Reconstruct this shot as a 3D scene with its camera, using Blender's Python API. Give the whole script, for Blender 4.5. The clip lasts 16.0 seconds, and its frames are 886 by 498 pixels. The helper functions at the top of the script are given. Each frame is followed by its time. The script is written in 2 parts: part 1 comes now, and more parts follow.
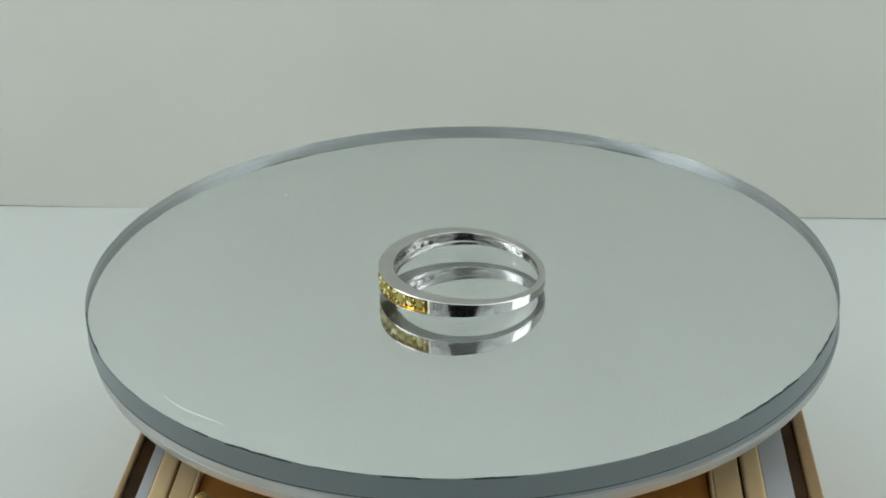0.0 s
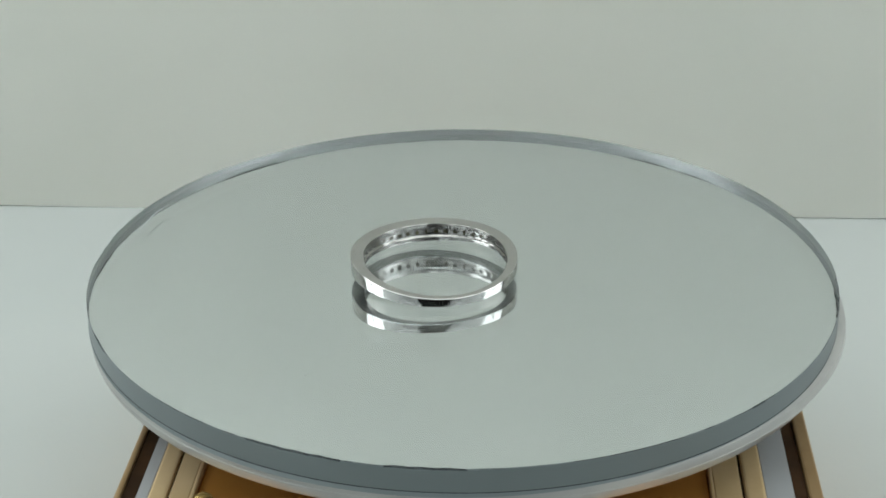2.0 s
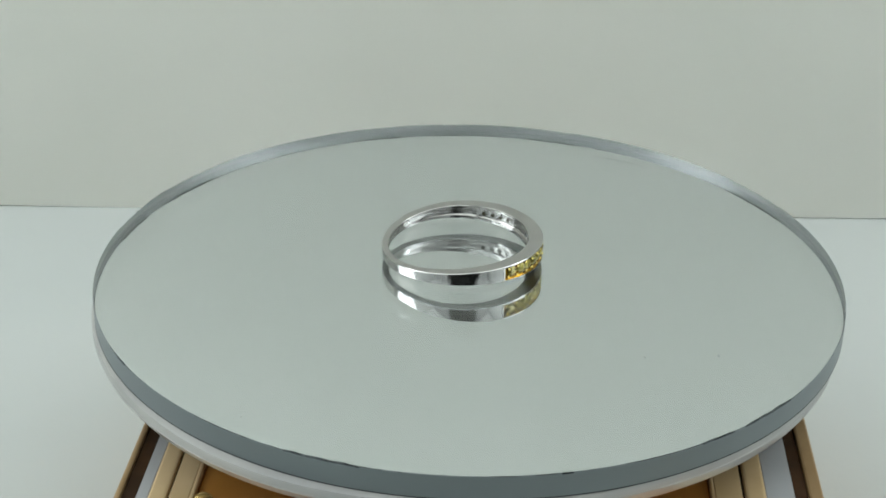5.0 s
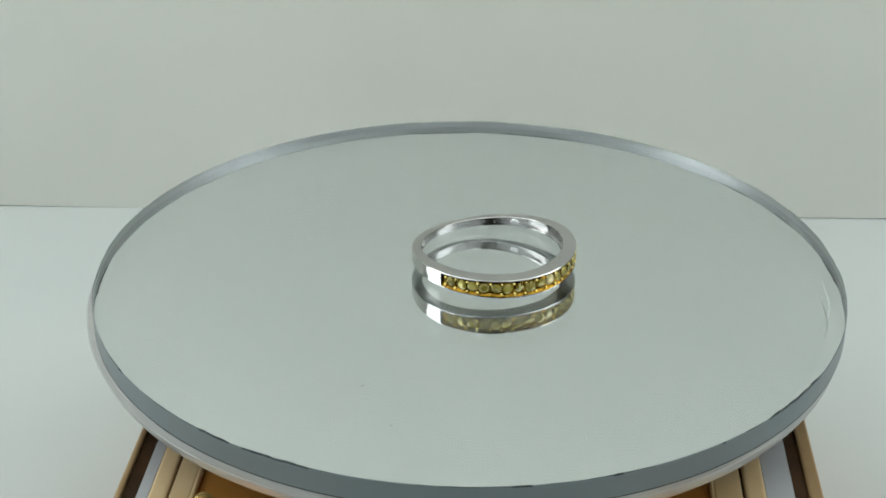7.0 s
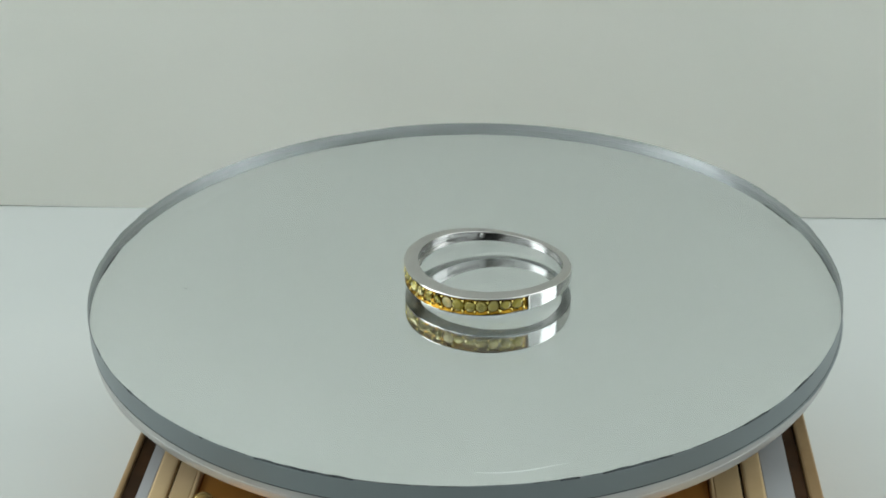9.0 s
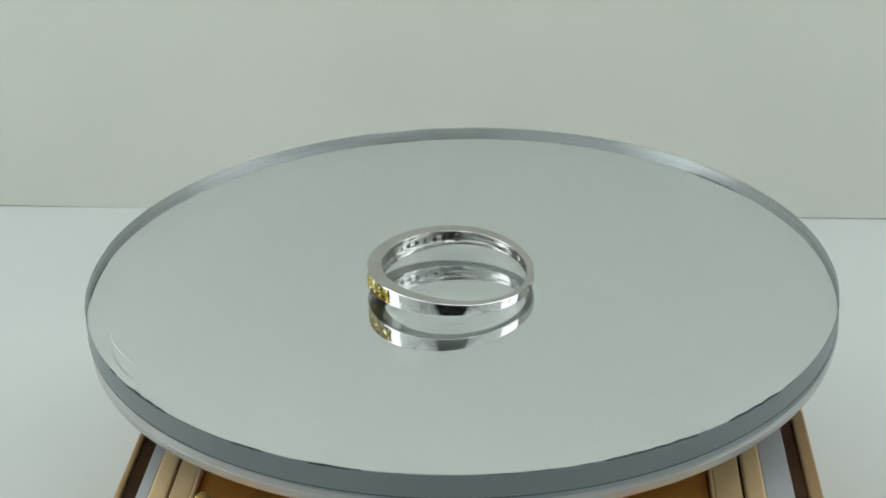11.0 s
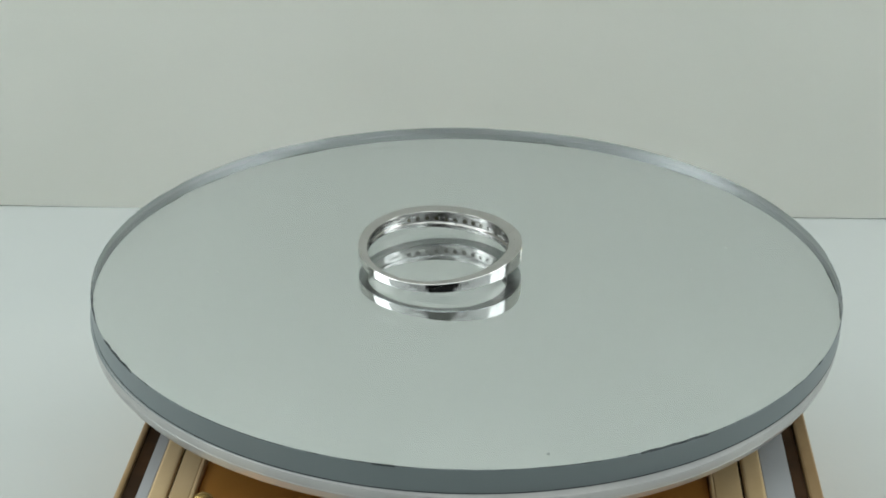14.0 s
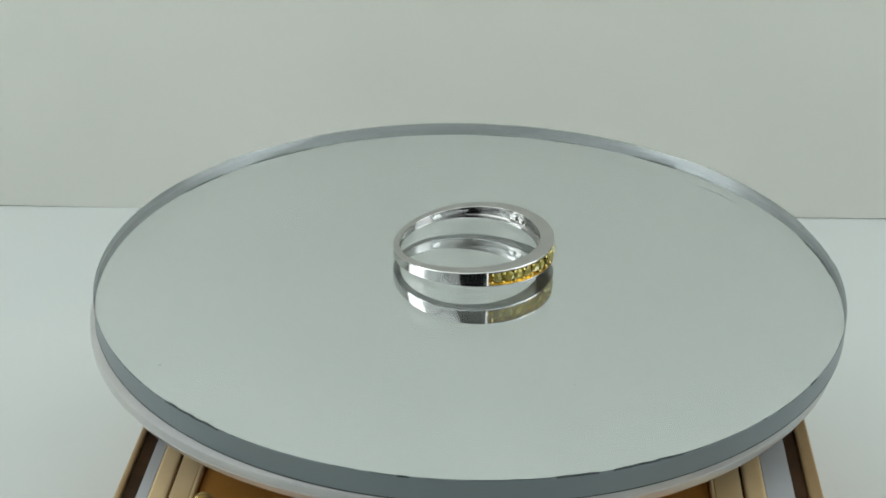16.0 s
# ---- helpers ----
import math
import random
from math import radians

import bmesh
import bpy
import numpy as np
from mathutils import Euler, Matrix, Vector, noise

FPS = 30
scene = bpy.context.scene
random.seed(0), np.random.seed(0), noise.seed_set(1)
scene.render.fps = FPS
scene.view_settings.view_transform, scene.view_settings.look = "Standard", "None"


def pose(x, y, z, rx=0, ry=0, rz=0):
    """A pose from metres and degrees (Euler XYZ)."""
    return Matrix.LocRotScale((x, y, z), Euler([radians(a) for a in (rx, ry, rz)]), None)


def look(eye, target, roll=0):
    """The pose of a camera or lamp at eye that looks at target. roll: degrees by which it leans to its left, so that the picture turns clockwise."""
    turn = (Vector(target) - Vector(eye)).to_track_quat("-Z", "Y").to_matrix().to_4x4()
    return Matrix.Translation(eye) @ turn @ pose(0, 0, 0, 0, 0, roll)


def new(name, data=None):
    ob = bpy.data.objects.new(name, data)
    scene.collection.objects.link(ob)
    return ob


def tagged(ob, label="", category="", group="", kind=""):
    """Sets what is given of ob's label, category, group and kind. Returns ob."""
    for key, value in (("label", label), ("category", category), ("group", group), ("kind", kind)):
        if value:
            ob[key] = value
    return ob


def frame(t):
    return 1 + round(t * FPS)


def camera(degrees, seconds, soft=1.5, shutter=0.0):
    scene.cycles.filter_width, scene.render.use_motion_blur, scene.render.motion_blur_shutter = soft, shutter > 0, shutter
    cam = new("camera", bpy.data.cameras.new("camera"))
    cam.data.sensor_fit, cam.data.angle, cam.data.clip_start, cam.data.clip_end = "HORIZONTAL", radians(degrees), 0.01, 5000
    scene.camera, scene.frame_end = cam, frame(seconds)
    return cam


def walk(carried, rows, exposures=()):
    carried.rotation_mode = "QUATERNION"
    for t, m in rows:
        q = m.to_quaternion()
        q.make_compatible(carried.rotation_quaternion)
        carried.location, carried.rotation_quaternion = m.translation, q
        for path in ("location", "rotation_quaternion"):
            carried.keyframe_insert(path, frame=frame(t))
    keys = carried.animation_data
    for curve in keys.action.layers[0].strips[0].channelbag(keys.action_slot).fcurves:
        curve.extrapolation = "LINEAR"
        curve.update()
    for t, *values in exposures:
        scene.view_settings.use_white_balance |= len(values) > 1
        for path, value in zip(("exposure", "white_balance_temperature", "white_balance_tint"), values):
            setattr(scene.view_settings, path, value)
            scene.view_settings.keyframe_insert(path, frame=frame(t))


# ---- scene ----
# A ring on a mirrored acrylic disc that turns slowly on a small display turntable,
# in a white photo tent. The origin is on the spindle, at the top of the acrylic.
MM = 0.001
CAM = pose(0.0, -0.180796, 0.093237, 63.3143, 0.1622, 0.7965)
cam = camera(30.5235, 16.0, soft=1.8)
walk(cam, [(0.0, CAM), (16.0, CAM)], exposures=[(0.0, 0.27, 6500, 10), (1.6, 0.27, 6500, 10), (2.8, 0.35, 6500, 10), (16.0, 0.35, 6500, 10)])

# ---- light: two panel lamps at the sides of the tent, and added fill ----
world = bpy.data.worlds.new("world")
scene.world = world
world.use_nodes = True
world.node_tree.nodes["Background"].inputs["Color"].default_value = (0.75, 0.85, 0.85, 1)
world.node_tree.nodes["Background"].inputs["Strength"].default_value = 0.05

LAMPS = [((-0.255, -0.005, 0.165), (0.0, 0.03, 0.0), 0.405, 0.15, 0.19), ((0.255, -0.005, 0.165), (0.0, 0.03, 0.0), 0.305, 0.15, 0.19)]
# fill lamps added along the tent fabric: front and sides, then the top, brighter towards the back
FABRIC_FILL = [((0.0, -0.519, 0.147), (0.0, 0.0, 0.147), 0.37, 0.82, 0.375), ((-0.419, -0.31, 0.147), (0.0, -0.31, 0.147), 0.17, 0.40, 0.375),
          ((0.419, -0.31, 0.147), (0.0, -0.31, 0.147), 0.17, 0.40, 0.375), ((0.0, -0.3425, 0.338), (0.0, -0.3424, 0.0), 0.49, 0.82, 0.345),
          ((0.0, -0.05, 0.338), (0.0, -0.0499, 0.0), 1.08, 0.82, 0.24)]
for eye, aim, power, wide, high in (*LAMPS, *FABRIC_FILL):
    lamp = bpy.data.lights.new("area_light", "AREA")
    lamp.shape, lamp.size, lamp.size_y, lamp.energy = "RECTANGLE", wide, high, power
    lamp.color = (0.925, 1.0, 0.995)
    new("area_light", lamp).matrix_world = look(eye, aim)


# ---- materials ----
def shader(name, colour, rough=0.5, metal=0.0, **more):
    m = bpy.data.materials.new(name)
    m.use_nodes = True
    b = m.node_tree.nodes["Principled BSDF"]
    b.inputs["Base Color"].default_value = (*colour, 1)
    b.inputs["Roughness"].default_value = rough
    b.inputs["Metallic"].default_value = metal
    for key, value in more.items():
        b.inputs[key.replace("_", " ")].default_value = value
    return m


def vary(m, colour2, scale, low=0.4, high=0.6, bump=0.0, fine=900.0, rough=None):
    """A second colour in soft patches, a fine bump, and a roughness that wanders."""
    nt = m.node_tree
    b = nt.nodes["Principled BSDF"]
    co = nt.nodes.new("ShaderNodeTexCoord")
    big = nt.nodes.new("ShaderNodeTexNoise")
    big.inputs["Scale"].default_value, big.inputs["Detail"].default_value = scale, 4
    nt.links.new(co.outputs["Object"], big.inputs["Vector"])
    ramp = nt.nodes.new("ShaderNodeValToRGB")
    ramp.color_ramp.elements[0].position, ramp.color_ramp.elements[1].position = low, high
    ramp.color_ramp.elements[0].color = b.inputs["Base Color"].default_value[:]
    ramp.color_ramp.elements[1].color = (*colour2, 1)
    nt.links.new(big.outputs["Fac"], ramp.inputs["Fac"])
    nt.links.new(ramp.outputs["Color"], b.inputs["Base Color"])
    small = nt.nodes.new("ShaderNodeTexNoise")
    small.inputs["Scale"].default_value, small.inputs["Detail"].default_value = fine, 3
    nt.links.new(co.outputs["Object"], small.inputs["Vector"])
    if bump:
        bp = nt.nodes.new("ShaderNodeBump")
        bp.inputs["Strength"].default_value, bp.inputs["Distance"].default_value = bump, 0.0004
        nt.links.new(small.outputs["Fac"], bp.inputs["Height"])
        nt.links.new(bp.outputs["Normal"], b.inputs["Normal"])
    if rough:
        mr = nt.nodes.new("ShaderNodeMapRange")
        mr.inputs["To Min"].default_value, mr.inputs["To Max"].default_value = rough
        nt.links.new(small.outputs["Fac"], mr.inputs["Value"])
        nt.links.new(mr.outputs["Result"], b.inputs["Roughness"])
    return m


WALL = vary(shader("wall_paper", (0.915, 0.92, 0.858), 0.8), (0.885, 0.895, 0.83), 9, bump=0.04)
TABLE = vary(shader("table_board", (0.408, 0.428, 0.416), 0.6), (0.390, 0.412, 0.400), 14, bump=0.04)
TENT = vary(shader("tent_fabric", (0.83, 0.845, 0.835), 0.85), (0.79, 0.81, 0.80), 6, bump=0.2)
FRONT = vary(shader("grey_cloth", (0.30, 0.305, 0.30), 0.9), (0.27, 0.275, 0.27), 6, bump=0.2)
ACRYLIC = shader("acrylic", (0.97, 0.99, 0.985), 0.0, IOR=1.49, Transmission_Weight=1.0)
EDGE = shader("sawn_acrylic_edge", (0.145, 0.171, 0.178), 0.36, IOR=1.49, Transmission_Weight=0.24)
MIRROR = shader("mirror_coat", (0.745, 0.767, 0.785), 0.0, 1.0)
CHIP = vary(shader("chipped_edge", (0.03, 0.035, 0.037), 0.7, Specular_IOR_Level=0.1), (0.06, 0.068, 0.07), 900, fine=2500, bump=0.3)
DUST = shader("grey_dust", (0.40, 0.42, 0.42), 0.8)
SCRATCH = shader("scuffed_acrylic", (0.44, 0.47, 0.465), 0.7)
PLATTER = vary(shader("satin_plastic", (0.37, 0.365, 0.35), 0.32, 0.25), (0.32, 0.318, 0.31), 110, fine=500, rough=(0.26, 0.38), bump=0.04)
SILVER = vary(shader("polished_silver", (0.44, 0.43, 0.415), 0.09, 1.0), (0.40, 0.39, 0.375), 300, fine=2500, rough=(0.08, 0.14))
# inside of the band: rougher, with its shade put into a darker silver
SHANK = vary(shader("shaded_buffed_silver", (0.34, 0.33, 0.32), 0.12, 1.0), (0.26, 0.25, 0.24), 300, fine=2500, rough=(0.13, 0.22))
BRUSHED = vary(shader("shaded_worn_silver", (0.37, 0.36, 0.345), 0.12, 1.0), (0.27, 0.262, 0.25), 300, fine=2500, rough=(0.11, 0.22))
for metal, depth, stretch in ((SILVER, 0.03, 2400), (SHANK, 0.4, 2200), (BRUSHED, 1.0, 2200)):
    nt = metal.node_tree
    co, mp, streak, bp = (nt.nodes.new("ShaderNode" + k) for k in ("TexCoord", "Mapping", "TexNoise", "Bump"))
    mp.inputs["Scale"].default_value = (130, 130, stretch)
    streak.inputs["Scale"].default_value, streak.inputs["Detail"].default_value = 1.0, 3
    bp.inputs["Strength"].default_value, bp.inputs["Distance"].default_value = depth, 0.00016
    nt.links.new(co.outputs["Object"], mp.inputs["Vector"]), nt.links.new(mp.outputs["Vector"], streak.inputs["Vector"])
    nt.links.new(streak.outputs["Fac"], bp.inputs["Height"]), nt.links.new(bp.outputs["Normal"], nt.nodes["Principled BSDF"].inputs["Normal"])
MILGRAIN = shader("bright_silver", (0.80, 0.79, 0.77), 0.22, 1.0)
SATIN = vary(shader("satin_silver", (0.48, 0.47, 0.46), 0.3, 1.0), (0.45, 0.44, 0.43), 300, fine=3000, rough=(0.24, 0.34), bump=0.05)
GOLD = vary(shader("yellow_gold", (0.32, 0.18, 0.02), 0.25, 1.0), (0.11, 0.06, 0.008), 1100, fine=2500, rough=(0.15, 0.3))
STONE = shader("yellow_stone", (0.40, 0.34, 0.05), 0.03, IOR=2.1, Transmission_Weight=0.5, Specular_Tint=(1.0, 0.90, 0.45, 1))
nt = STONE.node_tree
info, ramp = nt.nodes.new("ShaderNodeObjectInfo"), nt.nodes.new("ShaderNodeValToRGB")
ramp.color_ramp.elements[0].color, ramp.color_ramp.elements[1].color = (0.20, 0.15, 0.006, 1), (0.92, 0.82, 0.50, 1)
ramp.color_ramp.elements.new(0.86).color = (0.46, 0.385, 0.05, 1)
nt.links.new(info.outputs["Random"], ramp.inputs["Fac"])
nt.links.new(ramp.outputs["Color"], nt.nodes["Principled BSDF"].inputs["Base Color"])
BEAD = shader("bright_gold", (0.80, 0.66, 0.22), 0.12, 1.0)
STAMP = shader("dark_stamp", (0.30, 0.295, 0.285), 0.22, 1.0)
# shade inside the gallery holes, painted as a near-black colour
HOLE_DARK = shader("hole_shade", (0.035, 0.032, 0.015), 0.12, IOR=1.6)
BRONZE = vary(shader("gold_lacquer", (0.60, 0.27, 0.06), 0.28, 0.55), (0.56, 0.25, 0.052), 80, fine=700, rough=(0.27, 0.31))
TAN = vary(shader("tan_lacquer", (0.59, 0.44, 0.255), 0.32, 0.35), (0.52, 0.375, 0.20), 80, fine=1500, rough=(0.3, 0.42), bump=0.03)
RIM = vary(shader("rim_lacquer", (0.33, 0.22, 0.11), 0.35, 0.4), (0.25, 0.16, 0.075), 80, fine=1500, rough=(0.25, 0.4), bump=0.03)
# brighter lacquer colour for the highlight on the lip corner
GLINT = vary(shader("glint_lacquer", (0.72, 0.52, 0.20), 0.25, 0.7), (0.64, 0.45, 0.16), 300, rough=(0.2, 0.3))
BROWN = vary(shader("brown_plastic", (0.034, 0.015, 0.005), 0.55, Specular_IOR_Level=0.12), (0.020, 0.009, 0.003), 220, bump=0.05)
GREY = vary(shader("grey_cell", (0.28, 0.285, 0.29), 0.3), (0.25, 0.255, 0.26), 70, bump=0.02)
BLACK = vary(shader("black_plastic", (0.006, 0.006, 0.007), 0.6, Specular_IOR_Level=0.15), (0.010, 0.010, 0.010), 40, bump=0.1)


# ---- building ----
def part(name, bm, material, parent=None, label="", sharp=35):
    """One mesh object out of a bmesh in millimetres."""
    bmesh.ops.scale(bm, vec=(MM, MM, MM), verts=bm.verts)
    bmesh.ops.recalc_face_normals(bm, faces=bm.faces)
    for e in bm.edges:
        if len(e.link_faces) == 2:
            e.smooth = e.calc_face_angle(0) < radians(sharp)
    for f in bm.faces:
        f.smooth = abs(f.normal.z) < 0.9999
    me = bpy.data.meshes.new(name)
    bm.to_mesh(me)
    bm.free()
    for m in material if isinstance(material, (list, tuple)) else [material]:
        me.materials.append(m)
    ob = new(name, me)
    ob.parent = parent
    return tagged(ob, label)


def box(x0, y0, z0, x1, y1, z1, bevel=0.0, segments=3):
    bm = bmesh.new()
    bmesh.ops.create_cube(bm, size=1.0)
    for v in bm.verts:
        v.co = ((x0 + x1) / 2 + v.co.x * (x1 - x0), (y0 + y1) / 2 + v.co.y * (y1 - y0), (z0 + z1) / 2 + v.co.z * (z1 - z0))
    if bevel:
        bmesh.ops.bevel(bm, geom=list(bm.edges), offset=bevel, segments=segments, affect="EDGES", profile=0.5)
    return bm


def lathe(profile, n=256, close=True, ripple=None):
    """Turn a list of (r, z) about the z axis; a radius of 0 closes to a point."""
    bm = bmesh.new()
    rings = []
    for r, z in profile:
        if r < 1e-6:
            rings.append([bm.verts.new((0, 0, z))])
        else:
            rings.append([bm.verts.new(((r + (ripple(k, r, z) if ripple else 0)) * math.cos(2 * math.pi * k / n), (r + (ripple(k, r, z) if ripple else 0)) * math.sin(2 * math.pi * k / n), z)) for k in range(n)])
    for a, b in zip(rings, rings[1:]):
        for k in range(n):
            j = (k + 1) % n
            if len(a) == 1:
                bm.faces.new((a[0], b[k], b[j]))
            elif len(b) == 1:
                bm.faces.new((a[k], a[j], b[0]))
            else:
                bm.faces.new((a[k], a[j], b[j], b[k]))
    return bm


# ---- the turn: one revolution in 10.4 s, with the disc's slight wobble ----
PERIOD, START, TILT_X, TILT_Y = 10.3959, 1.8037, -1.0068, 0.3503


def spin(t):
    b = START - 2 * math.pi * t / PERIOD
    b += -0.0368 * math.sin(b) - 0.0015 * math.cos(b)
    return Matrix.Rotation(b, 4, "Z") @ Matrix.Rotation(radians(TILT_X), 4, "X") @ Matrix.Rotation(radians(TILT_Y), 4, "Y")


# ---- the tent ----
Z_TABLE = -45.0


def tent():
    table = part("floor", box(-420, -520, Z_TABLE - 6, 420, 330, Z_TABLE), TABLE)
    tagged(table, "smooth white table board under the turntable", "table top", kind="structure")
    back = bmesh.new()
    # the backdrop board, faintly bowed, its lower edge just above the table
    n = 60
    rows = []
    for z in (Z_TABLE + 0.15, Z_TABLE + 8, Z_TABLE + 60, 180, 330):
        row = []
        for i in range(n + 1):
            x = -420 + 840 * i / n
            y = 110.0 - 0.0253 * x + 0.2 * math.sin(x / 40 + 3.4)
            row.append(back.verts.new((x, y, z + (0.1 * math.sin(x / 23) + 0.07 * math.sin(x / 9) + (0.165 if x > 78 else 0) if z < Z_TABLE + 1 else 0))))
        rows.append(row)
    for a, b in zip(rows, rows[1:]):
        for i in range(n):
            back.faces.new((a[i], a[i + 1], b[i + 1], b[i]))
    bmesh.ops.solidify(back, geom=list(back.faces), thickness=-4)
    wall = part("wall_back", back, WALL)
    tagged(wall, "plain off-white backdrop board standing on the table", "wall", kind="structure")
    for name, b in (("wall_left", box(-430, -530, Z_TABLE - 6, -421, 340, 340)), ("wall_right", box(421, -530, Z_TABLE - 6, 430, 340, 340)),
                    ("wall_front", box(-421, -530, Z_TABLE - 6, 421, -521, 340)), ("wall_behind_backdrop", box(-421, 331, Z_TABLE - 6, 421, 340, 340))):
        tagged(part(name, b, FRONT if name == "wall_front" else TENT), "grey cloth front of the photo tent" if name == "wall_front" else "pale grey fabric side of the photo tent", "wall", kind="structure")
    tagged(part("ceiling", box(-430, -530, 341, 430, 340, 349), TENT), "pale grey fabric top of the photo tent", "ceiling", kind="structure")


tent()


# ---- the turntable ----
BASE_TOP, PLATE, PLATTER_H = -12.0, 2.8, 2.4


def turntable():
    stand = new("turntable")
    stand.location = (0, 0, Z_TABLE * MM)
    tagged(stand, "small gold-lacquered display turntable with a pale grey round platter", "turntable")
    up = -Z_TABLE  # heights above the table
    yaw = Matrix.Rotation(radians(-2.9), 4, "Z")
    x0, x1, y0, y1 = -37.25, 41.4, -47.0, 36.0
    top = up + BASE_TOP

    def piece(name, bm, mat, label=""):
        bmesh.ops.transform(bm, matrix=yaw, verts=bm.verts)
        return part(name, bm, mat, stand, label)

    body = box(x0 + 0.2, y0, 0, x1 - 0.2, y1, top - 4, 1.2)
    piece("body", body, BRONZE)
    for side, edges in ((1, (x0, 0.75, 1.65, 1.35, 2.1, 0.2, 2.3, 0.5)), (-1, (x1, 1.65, 1.5, 3.15, 2.3, 0.3, 3.05, 0.45))):
        x = edges[0]
        for name, w, mat, h, bev, lab in zip(("rim", "groove", "side_strip", "ridge", "joint", "ledge", "lip"), edges[1:],
                                             (RIM, BROWN, GREY, TAN, BROWN, TAN, TAN), (0.0, -0.4, -0.25, 0.0, -0.6, -0.3, -0.2),
                                             (0.3, 0.05, 0.1, 0.35, 0.05, 0.15, 0.2),
                                             ("tan outer rim", "dark brown groove", "smooth grey strip", "gold raised ridge", "dark joint line", "flat tan ledge", "gold lip")):
            xa, xb = sorted((x, x + side * w))
            piece(name, box(xa, y0, top - 4.2, xb, y1, top + h, bev, 2), mat, lab)
            x += side * w
    piece("centre_panel", box(x0 + 8.87, y0 + 1, top - 4.1, x1 - 12.42, y1 - 1, top - 0.9, 0.3), BRONZE, "glossy brown-gold sunken panel")
    # a small dome added in place of the lip corner's highlight
    stud = lathe([(0, top + 0.1), (0.5, top + 0.02), (0.95, top - 0.25), (1.2, top - 0.7), (1.25, top - 1.0), (0, top - 1.0)], 24)
    bmesh.ops.translate(stud, vec=(x0 + 9.9, -33.9, 0), verts=stud.verts)
    piece("stud", stud, GLINT, "small gold dome added for the glint on the lip corner")
    piece("collar", lathe([(0, top - 1.0), (15, top - 1.0), (15, top - 0.6), (14, top), (0, top)], 64), BRONZE)
    r, z1 = 46.25, -PLATE - 0.12
    low = z1 - PLATTER_H
    prof = [(0, z1), (r - 0.35, z1), (r - 0.08, z1 - 0.12), (r, z1 - 0.4), (r - 0.02, z1 - 1.05), (r - 0.06, z1 - 1.1), (r - 0.06, z1 - 1.15), (r - 0.02, z1 - 1.2), (r - 0.08, low + 0.35), (r - 0.3, low), (r - 2.5, low - 0.1),
            (r - 3, low + 0.6), (13, low + 0.6), (12.5, low), (12.5, BASE_TOP + 0.1), (0, BASE_TOP + 0.1)]

    def uneven(k, rad, z):
        if rad < 44 or z > z1 - 0.05:
            return 0
        a = (360 * k / 200 - 312 + 180) % 360 - 180
        b = (360 * k / 200 - 138 + 180) % 360 - 180
        return (0.9 * math.exp(-(a / 26) ** 2) - 0.5 * math.exp(-(a / 40) ** 2) * (z < low + 0.5)) + 0.45 * math.exp(-(b / 24) ** 2)

    platter = lathe(prof, 200, ripple=uneven)
    bmesh.ops.translate(platter, vec=(0.0, 0.2, 0), verts=platter.verts)
    return part("platter", platter, PLATTER, stand, "round pale grey satin platter")


PLATTER_OB = turntable()


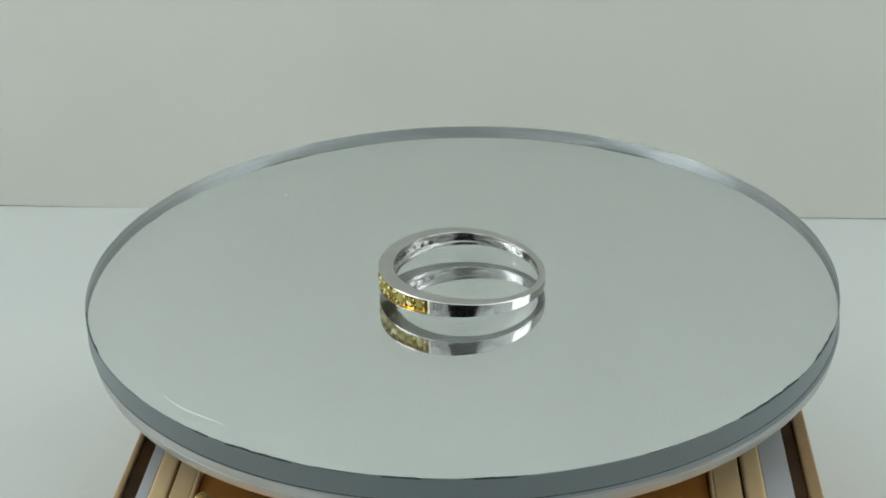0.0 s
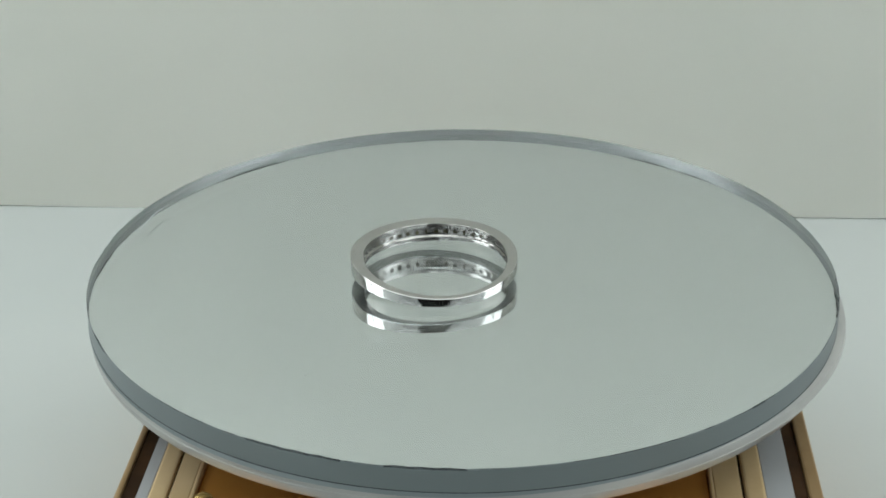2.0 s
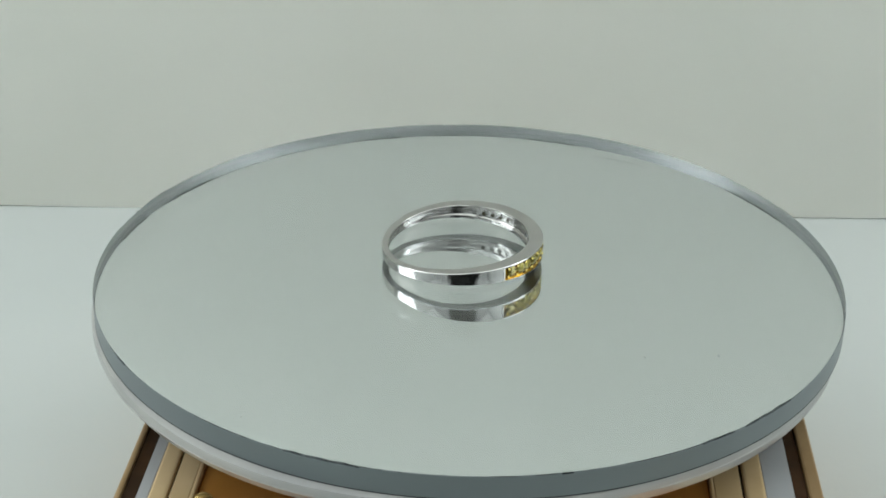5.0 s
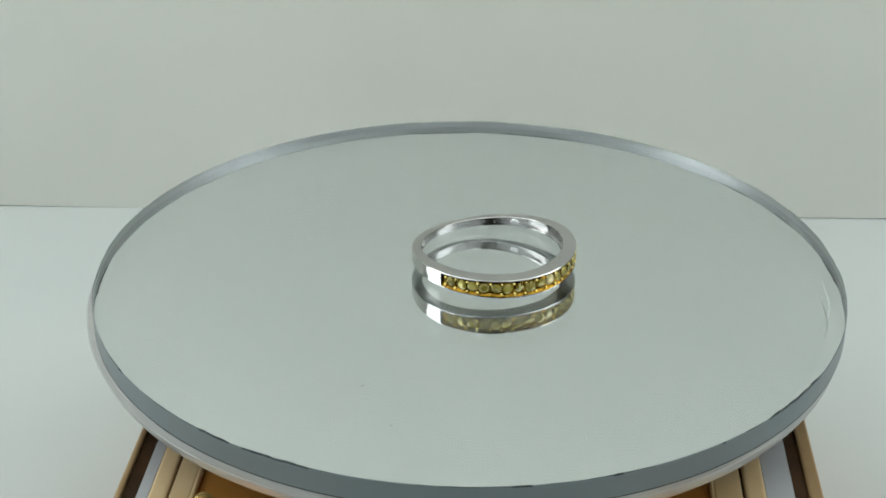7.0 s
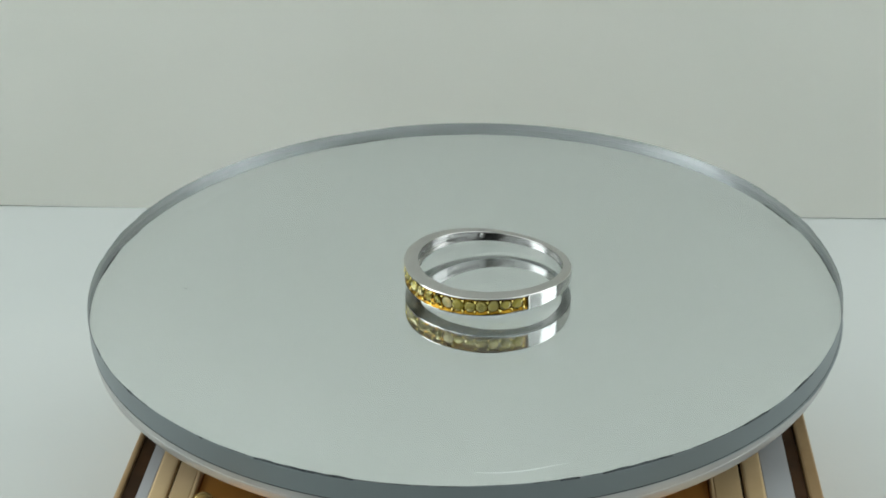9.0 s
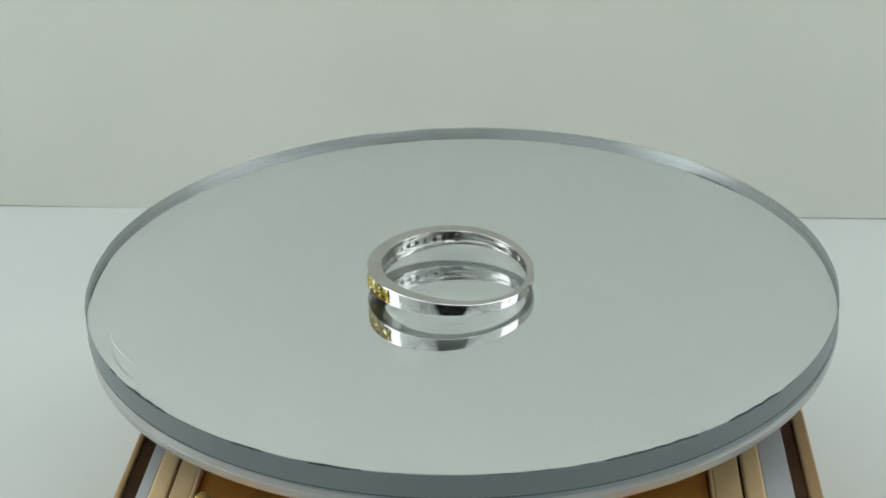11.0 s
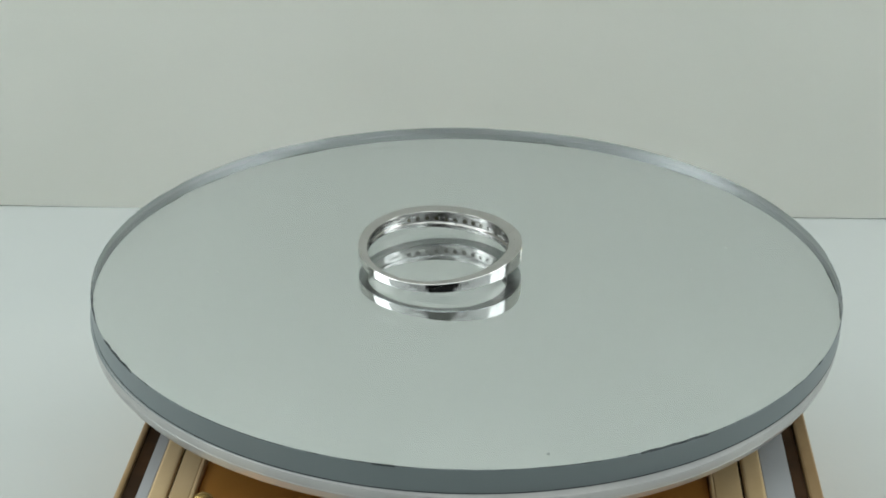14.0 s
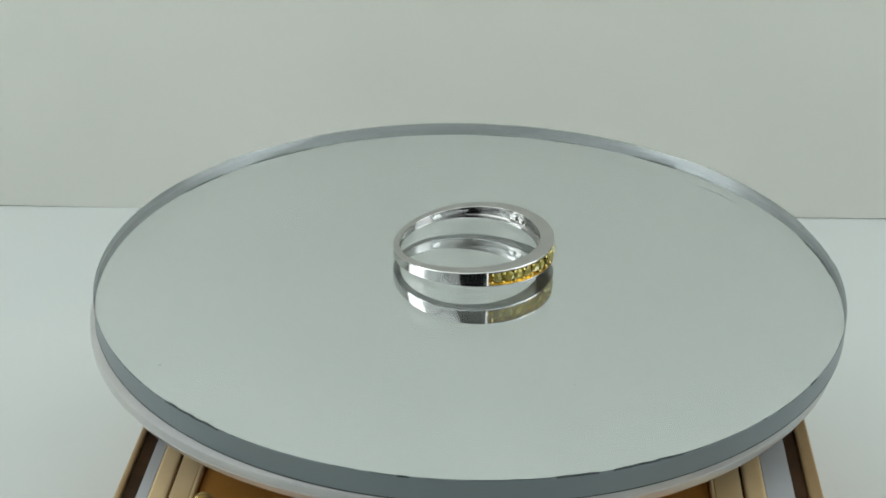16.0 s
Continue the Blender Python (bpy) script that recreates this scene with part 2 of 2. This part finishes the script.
# ---- the mirrored disc ----
def mirror_disc():
    disc = new("mirror_disc")
    tagged(disc, "round clear acrylic disc with a mirrored back and chipped rim", "mirror")
    r, n = 46.29, 720
    rng = random.Random(4)
    chips = ((9, 15), (17, 27), (53, 56), (66, 68), (82, 83), (91, 106), (131, 134), (137, 147), (159, 164), (170, 176), (208, 222), (227, 238),
             (254, 255), (279, 282), (313, 324), (349, 351))

    def chip(k):
        # how far the rim is broken away at this angle, in millimetres
        t = k * 360 / n
        best = 0
        for a, b in chips:
            if a <= t <= b:
                best = min(1, (t - a) / 1.8, (b - t) / 1.8, (b - a) / 9) * (0.15 + 0.05 * math.sin(t * 1.9) + 0.03 * math.sin(t * 7.3))
        return max(0, best)

    def worn(k, rad, z):
        if rad < 40:
            return 0
        if z == 0:
            return -chip(k) - rng.uniform(0.0, 0.05) * rng.random()
        return -0.7 * chip(k) if z == -0.06 else -0.25 * chip(k) if z == -0.2 else 0

    def nicked(k):
        # the hairline of fine nicks along the top edge
        t = k * 2 * math.pi / n
        return math.sin(7 * t + 1) + math.sin(17 * t) + 0.9 * math.sin(61 * t + 2) + 0.6 * math.sin(149 * t) > 0.1

    shift = (-0.108, 0.558, 0)
    plate = lathe([(0, 0), (r - 0.03, 0), (r, -0.06), (r, -0.2), (r, -0.5), (r, -PLATE)], n, ripple=worn)
    for f in plate.faces:
        mid = f.calc_center_median()
        if mid.z < -0.02:
            k = math.atan2(mid.y, mid.x) % (2 * math.pi) / (2 * math.pi) * n
            f.material_index = 2 if mid.z > -0.15 and (chip(k) > 0.02 or mid.z > -0.05 and nicked(k)) else 1
    bmesh.ops.translate(plate, vec=shift, verts=plate.verts)
    part("acrylic_plate", plate, [ACRYLIC, EDGE, CHIP], disc, "clear polished acrylic plate")
    back = lathe([(0, -PLATE), (r, -PLATE)], n)
    bmesh.ops.translate(back, vec=shift, verts=back.verts)
    part("mirror_backing", back, MIRROR, disc, "silvered mirror backing")
    line = lathe([(r - 1.5, -PLATE - 0.02), (r + 0.01, -PLATE - 0.02), (r + 0.01, -PLATE - 0.12), (r - 1.5, -PLATE - 0.12), (r - 1.5, -PLATE - 0.02)], n)
    bmesh.ops.translate(line, vec=shift, verts=line.verts)
    part("backing_edge", line, CHIP, disc, "dark edge of the mirror backing")
    # along one stretch an added strip stands in for the shaded gap above the platter's rim
    bm = bmesh.new()
    arcs = []
    for i in range(97):
        u = i / 48 - 1
        a, drop = radians(219 + 85 * u), 0.03 + 0.36 * math.cos(u * math.pi / 2) ** 2
        arcs.append([bm.verts.new((q * math.cos(a), q * math.sin(a), -PLATE - d)) for q, d in ((r - 0.8, 0.11), (r + 0.1 * drop + 0.01, 0.11), (r + 0.7 * drop, 0.11 + drop), (r - 0.8, 0.11 + drop))])
    for p, q in zip(arcs, arcs[1:]):
        for k in range(4):
            bm.faces.new((p[k], p[(k + 1) % 4], q[(k + 1) % 4], q[k]))
    bm.faces.new(arcs[0]), bm.faces.new(arcs[-1])
    bmesh.ops.translate(bm, vec=shift, verts=bm.verts)
    part("gap_shade_strip", bm, EDGE, disc, "grey strip added for the shaded gap above the platter")
    # a long fine scratch on the top
    bm = bmesh.new()
    rows = []
    for i in range(25):
        a = radians(120.5 + 13 * i / 24)
        w = 0.06 * math.sin(math.pi * i / 24) + 0.01
        rr = 44.45 + 0.25 * math.sin(i / 5)
        rows.append([bm.verts.new(((rr + d) * math.cos(a), (rr + d) * math.sin(a), h)) for d, h in ((-w, 0.002), (0, 0.008), (w, 0.002))])
    for p, q in zip(rows, rows[1:]):
        bm.faces.new((p[0], p[1], q[1], q[0])), bm.faces.new((p[1], p[2], q[2], q[1]))
    part("scratch", bm, SCRATCH, disc, "fine grey scratch near the rim")
    # dust caught under the acrylic, on the mirror
    for x, y, size in ((28.7, 19.8, 0.22), (26.1, 11.7, 0.20), (12.1, -11.9, 0.13), (22.5, -35.0, 0.18), (-28.7, -11.7, 0.22), (-38.6, 5.6, 0.14)):
        bm = bmesh.new()
        bmesh.ops.create_icosphere(bm, subdivisions=2, radius=size)
        for v in bm.verts:
            v.co = (x + v.co.x * rng.uniform(0.6, 1.4), y + v.co.y * rng.uniform(0.4, 0.9), -PLATE + 0.004 + max(0, v.co.z) * 0.1)
        part("dust_speck", bm, DUST, disc)
    return disc


DISC = mirror_disc()


# ---- the ring ----
GEM_MID, GEM_HALF, RO, RI, SHIFT = 1.3492, 1.2018, 10.4, 8.85, 0.53


def band_height(a):
    return 1.7787 + 0.6825 * math.cos(a)


def inner_radius(a):
    # inner circle shifted away from the stones
    return -SHIFT * math.cos(a) + math.sqrt(RI ** 2 - (SHIFT * math.sin(a)) ** 2)


def outer_radius(a):
    return RO - 0.15 * math.cos(a) ** 2


def on_ring(a, r, z):
    # the band is slightly bowed: it rests at the stones and at the shank
    return Vector((r * math.cos(a + GEM_MID), r * math.sin(a + GEM_MID), z + 0.51 * math.sin(a) ** 2))


def brilliant(r):
    """A cut stone: flat table, eight star and eight girdle facets, a pointed back."""
    bm = bmesh.new()
    at = lambda rad, k, z: bm.verts.new((rad * math.cos(k * math.pi / 8), rad * math.sin(k * math.pi / 8), z))
    table = [at(0.52 * r, 2 * k, 0.20) for k in range(8)]
    crown = [at(0.80 * r, 2 * k + 1, 0.115) for k in range(8)]
    girdle = [at(r, k, -0.02) for k in range(16)]
    back = [at(0.48 * r, 2 * k + 1, -0.26) for k in range(8)]
    tip = bm.verts.new((0, 0, -0.44))
    bm.faces.new(table)
    for k in range(8):
        n = (k + 1) % 8
        bm.faces.new((table[k], crown[k], table[n]))
        bm.faces.new((table[n], crown[k], girdle[2 * n], crown[n]))
        bm.faces.new((crown[k], girdle[2 * k], girdle[2 * k + 1]))
        bm.faces.new((crown[k], girdle[2 * k + 1], girdle[2 * n]))
        bm.faces.new((girdle[2 * k], back[k], girdle[2 * k + 1]))
        bm.faces.new((girdle[2 * k + 1], back[k], girdle[2 * n]))
        bm.faces.new((back[k], girdle[2 * n], back[n]))
        bm.faces.new((back[k], back[n], tip))
    return bm


def ring():
    thing = new("ring")
    tagged(thing, "polished white-gold ring with a half band of small yellow stones", "ring")
    eps, n = 0.004, 168
    angles = sorted([-math.pi + 2 * math.pi * k / n for k in range(n)] + [s * (GEM_HALF + d) for s in (-1, 1) for d in (-eps, eps)])
    bm = bmesh.new()
    loops = []
    for a in angles:
        h, ro, ri, e = band_height(a), outer_radius(a), inner_radius(a), 0.06
        gem = abs(a) < GEM_HALF
        b = 0.15
        pts = []
        for z in (0, e, b, b + 0.02, h * 0.35, h * 0.5, h * 0.65, h - b - 0.02, h - b, h - e, h):
            crown = 0.018 * (2 * z / h - 1) ** 2
            r = ro - crown - (e if z in (0, h) else 0)
            r += 0.008 * math.sin(17 * a + 1.1 * z) + 0.005 * math.sin(27 * a - 1.7 * z + 1)
            if gem and b < z < h - b:
                r = ro - 0.5
            pts.append((r, z))
        # the hollow behind the stones runs out along the shoulders
        scoop = 0.22 * min(1, max(0, (GEM_HALF + 0.12 - abs(a)) / 0.12)) if abs(a) < GEM_HALF + 0.04 else 0.15 * max(0, min(1, (2.3 - abs(a)) / 0.8))
        for z in (h, h - e, h * 0.84, h * 0.76, h * 0.68, h * 0.5, h * 0.32, h * 0.24, h * 0.14, e, 0):
            filed = 0.024 * math.sin(9 * a + 5 * z) + 0.02 * math.sin(23 * a - 7 * z) + 0.01 * math.sin(51 * a + 9 * z)
            r = ri + filed * (0.35 + 0.65 * (abs(a) < GEM_HALF + 0.2)) * (0 < z < h) + (e if z in (0, h) else 0) + (scoop if h * 0.3 < z < h * 0.7 else 0) + 0.012 * (2 * z / h - 1) ** 2
            pts.append((r, z))
        loops.append([bm.verts.new(on_ring(a, r, z)) for r, z in pts])
    m = len(loops[0])
    for i in range(len(loops)):
        p, q = loops[i], loops[(i + 1) % len(loops)]
        for j in range(m):
            f = bm.faces.new((p[j], q[j], q[(j + 1) % m], p[(j + 1) % m]))
            # inner faces take the rougher silvers that carry the shade in their colour
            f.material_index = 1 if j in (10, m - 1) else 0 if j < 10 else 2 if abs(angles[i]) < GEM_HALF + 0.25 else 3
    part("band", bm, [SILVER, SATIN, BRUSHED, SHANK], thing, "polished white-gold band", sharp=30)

    # gold channel between the two white edges
    bm = bmesh.new()
    loops = []
    k = 48
    for i in range(k + 1):
        a = (2 * i / k - 1) * (GEM_HALF - 0.006)
        h, ro = band_height(a), outer_radius(a)
        prof = [(ro - 0.52, 0.155), (ro - 0.08, 0.155), (ro - 0.14, 0.25), (ro - 0.42, 0.46), (ro - 0.42, h - 0.40), (ro - 0.14, h - 0.25), (ro - 0.08, h - 0.155), (ro - 0.52, h - 0.155)]
        loops.append([bm.verts.new(on_ring(a, r, z)) for r, z in prof])
    for p, q in zip(loops, loops[1:]):
        for j in range(8):
            bm.faces.new((p[j], q[j], q[(j + 1) % 8], p[(j + 1) % 8]))
    bm.faces.new(loops[0]), bm.faces.new(loops[-1])
    setting = part("setting", bm, GOLD, thing, "yellow gold channel setting", sharp=25)

    count = 16
    rng = random.Random(11)
    step = 2 * (GEM_HALF - 0.05) / count
    stone = bead = hole = collar = None
    for i in range(count):
        a = -GEM_HALF + 0.05 + step * (i + 0.5)
        h, ro, ri = band_height(a), outer_radius(a), inner_radius(a)
        turn = Matrix.Rotation(a + GEM_MID, 4, "Z") @ Matrix.Rotation(radians(90), 4, "Y") @ Matrix.Rotation(rng.uniform(-0.3, 0.3), 4, "X") @ Matrix.Rotation(rng.uniform(-0.3, 0.3), 4, "Y") @ Matrix.Rotation(i * 0.7, 4, "Z")
        if stone is None:
            bm = brilliant(0.70)
            stone = part("stone", bm, STONE, setting, "small faceted yellow stone", sharp=5)
            ob = stone
        else:
            ob = new("stone", stone.data)
            ob.parent = setting
        ob.matrix_local = Matrix.Translation(on_ring(a, ro - 0.28, h / 2) * MM) @ turn
        # round holes behind the stones, their shade put in as dark caps
        if hole is None:
            bm = lathe([(0.40, -0.02), (0.37, 0.05), (0.32, 0.05), (0.29, -0.02)], 14)
            collar = part("gallery_hole", bm, SILVER, thing)
            bm = lathe([(0, 0.02), (0.16, 0.01), (0.30, -0.02)], 12)
            hole = part("stone_tip", bm, HOLE_DARK, collar, "dark cap painted as the shade in the hole")
            first, tip = collar, hole
        else:
            first = new("gallery_hole", collar.data)
            first.parent = thing
            tip = new("stone_tip", hole.data)
            tip.parent = first
        first.matrix_local = Matrix.Translation(on_ring(a, ri + 0.20, h / 2) * MM) @ Matrix.Rotation(a + GEM_MID, 4, "Z") @ Matrix.Rotation(radians(-90), 4, "Y")
    for i in range(count + 1):
        a = -GEM_HALF + 0.05 + step * i
        h, ro = band_height(a), outer_radius(a)
        for z in (0.54, h - 0.50):
            if bead is None:
                bm = bmesh.new()
                bmesh.ops.create_icosphere(bm, subdivisions=2, radius=0.17)
                bead = part("bead", bm, BEAD, setting, "round yellow gold bead")
                ob = bead
            else:
                ob = new("bead", bead.data)
                ob.parent = setting
            ob.matrix_local = Matrix.Translation(on_ring(a + rng.uniform(-0.008, 0.008), ro - 0.16, z) * MM) @ Matrix.Rotation(a + GEM_MID, 4, "Z") @ Matrix.Diagonal((rng.uniform(0.9, 1.2), rng.uniform(0.8, 1.2), rng.uniform(0.8, 1.25), 1))
    # two worn marks inside the shank: a small lozenge each, one with four tiny figures beside it
    for a, wide in ((2.31, 0.75), (-2.34, 0.42)):
        h, ri = band_height(a), inner_radius(a)
        bm = bmesh.new()
        out = [(wide * math.cos(k * math.pi / 3), 0.40 * math.sin(k * math.pi / 3)) for k in range(6)]
        rows = [[bm.verts.new((d, y * f, z * f)) for y, z in out] for f, d in ((1.0, 0.03), (0.86, -0.05), (0.55, -0.03))]
        for p, q in zip(rows, rows[1:]):
            for k in range(6):
                bm.faces.new((p[k], p[(k + 1) % 6], q[(k + 1) % 6], q[k]))
        bm.faces.new(rows[-1])
        bmesh.ops.transform(bm, matrix=Matrix.Translation(on_ring(a, ri, h * 0.52)) @ Matrix.Rotation(a + GEM_MID, 4, "Z"), verts=bm.verts)
        part("stamp_mark", bm, MILGRAIN, thing, "small worn lozenge stamp")
    for i in range(4):
        a = 2.45 + 0.05 * i
        h, ri = band_height(a), inner_radius(a)
        bm = box(-0.02, -0.07, -0.17 - 0.05 * (i % 2), 0.02, 0.07, 0.16, 0.015, 1)
        bmesh.ops.transform(bm, matrix=Matrix.Translation(on_ring(a, ri, h * 0.52)) @ Matrix.Rotation(a + GEM_MID, 4, "Z"), verts=bm.verts)
        part("stamp_bar", bm, STAMP, thing)
    # bright bead line that closes each end of the channel
    tail = None
    for s in (-1, 1):
        a = s * (GEM_HALF + 0.012)
        h, ro = band_height(a), outer_radius(a)
        for i in range(6):
            if tail is None:
                bm = bmesh.new()
                bmesh.ops.create_icosphere(bm, subdivisions=1, radius=0.14)
                tail = part("end_bead", bm, MILGRAIN, thing)
                ob = tail
            else:
                ob = new("end_bead", tail.data)
                ob.parent = thing
            ob.location = on_ring(a, ro - 0.01, 0.3 + (h - 0.6) * i / 5) * MM
    return thing


RING = ring()
RING_SPOT = Matrix.Translation(Vector((-3.8458, 1.1517, 0.01)) * MM)


# ---- what stands round the set ----
def filming_camera():
    """The black camera on its stand, which shows in the ring."""
    rig = new("filming_camera")
    rig.matrix_world = CAM
    tagged(rig, "black camera on a stand facing the ring", "camera")
    part("body", box(-84, -58, 34, 84, 8, 80, 6), BLACK, rig)
    hump = box(-76, 4, 35, 76, 84, 78, 4)
    for v in hump.verts:
        v.co.x *= 1 - 0.62 * (v.co.y - 4) / 80
    part("viewfinder_hump", hump, BLACK, rig)
    lens = lathe([(0, 34), (28, 34), (28, 14), (25, 13), (22, 16), (0, 17)], 64)
    part("lens", lens, BLACK, rig)
    part("grip", box(60, -54, 26, 86, 2, 34, 3), BLACK, rig)
    part("head", box(-32, -76, 40, 32, -58, 74, 4), BLACK, rig)
    foot = CAM @ Vector((0, -0.07, 0.057))
    for name, bm in (("column", lathe([(0, Z_TABLE + 6), (17, Z_TABLE + 6), (17, foot.z / MM), (0, foot.z / MM)], 32)),
                     ("foot_plate", lathe([(0, Z_TABLE), (55, Z_TABLE), (55, Z_TABLE + 4), (50, Z_TABLE + 6), (0, Z_TABLE + 6)], 64))):
        bmesh.ops.translate(bm, vec=(foot.x / MM, foot.y / MM, 0), verts=bm.verts)
        part(name, bm, BLACK, rig).matrix_parent_inverse = CAM.inverted()
    return rig


def panel_lamp(eye, aim, wide, high):
    m = look(eye, aim)
    lampthing = new("panel_lamp")
    lampthing.matrix_world = m
    w, h = wide / MM / 2 + 6, high / MM / 2 + 6
    part("housing", box(-w, -h, 3, w, h, 22, 3), BLACK, lampthing)
    for x0, x1, y0, y1 in ((-w, w, -h, -h + 5), (-w, w, h - 5, h), (-w, -w + 5, -h + 5, h - 5), (w - 5, w, -h + 5, h - 5)):
        part("frame", box(x0, y0, -3, x1, y1, 3, 0.8), BLACK, lampthing)
    low, top = Z_TABLE, eye[2] / MM
    back = m @ Vector((0, 0, 0.018))
    for name, bm in (("pole", lathe([(0, low), (5, low), (5, top), (0, top)], 24)), ("foot_plate", lathe([(0, low), (40, low), (40, low + 4), (0, low + 4)], 48))):
        bmesh.ops.translate(bm, vec=(back.x / MM, back.y / MM, 0), verts=bm.verts)
        part(name, bm, BLACK, lampthing).matrix_parent_inverse = m.inverted()
    return lampthing


filming_camera()
for eye, aim, power, wide, high in LAMPS:
    tagged(panel_lamp(eye, aim, wide, high), "square white light panel in a black housing on a stand", "lamp", group="panel lamps")


def motions():
    times = [0.25 * k for k in range(65)]
    lift = Matrix.Translation(Vector((-0.12, 0.1, -Z_TABLE)) * MM)
    walk(PLATTER_OB, [(t, lift @ spin(t)) for t in times])
    walk(DISC, [(t, spin(t)) for t in times])
    walk(RING, [(t, spin(t) @ RING_SPOT) for t in times])


motions()
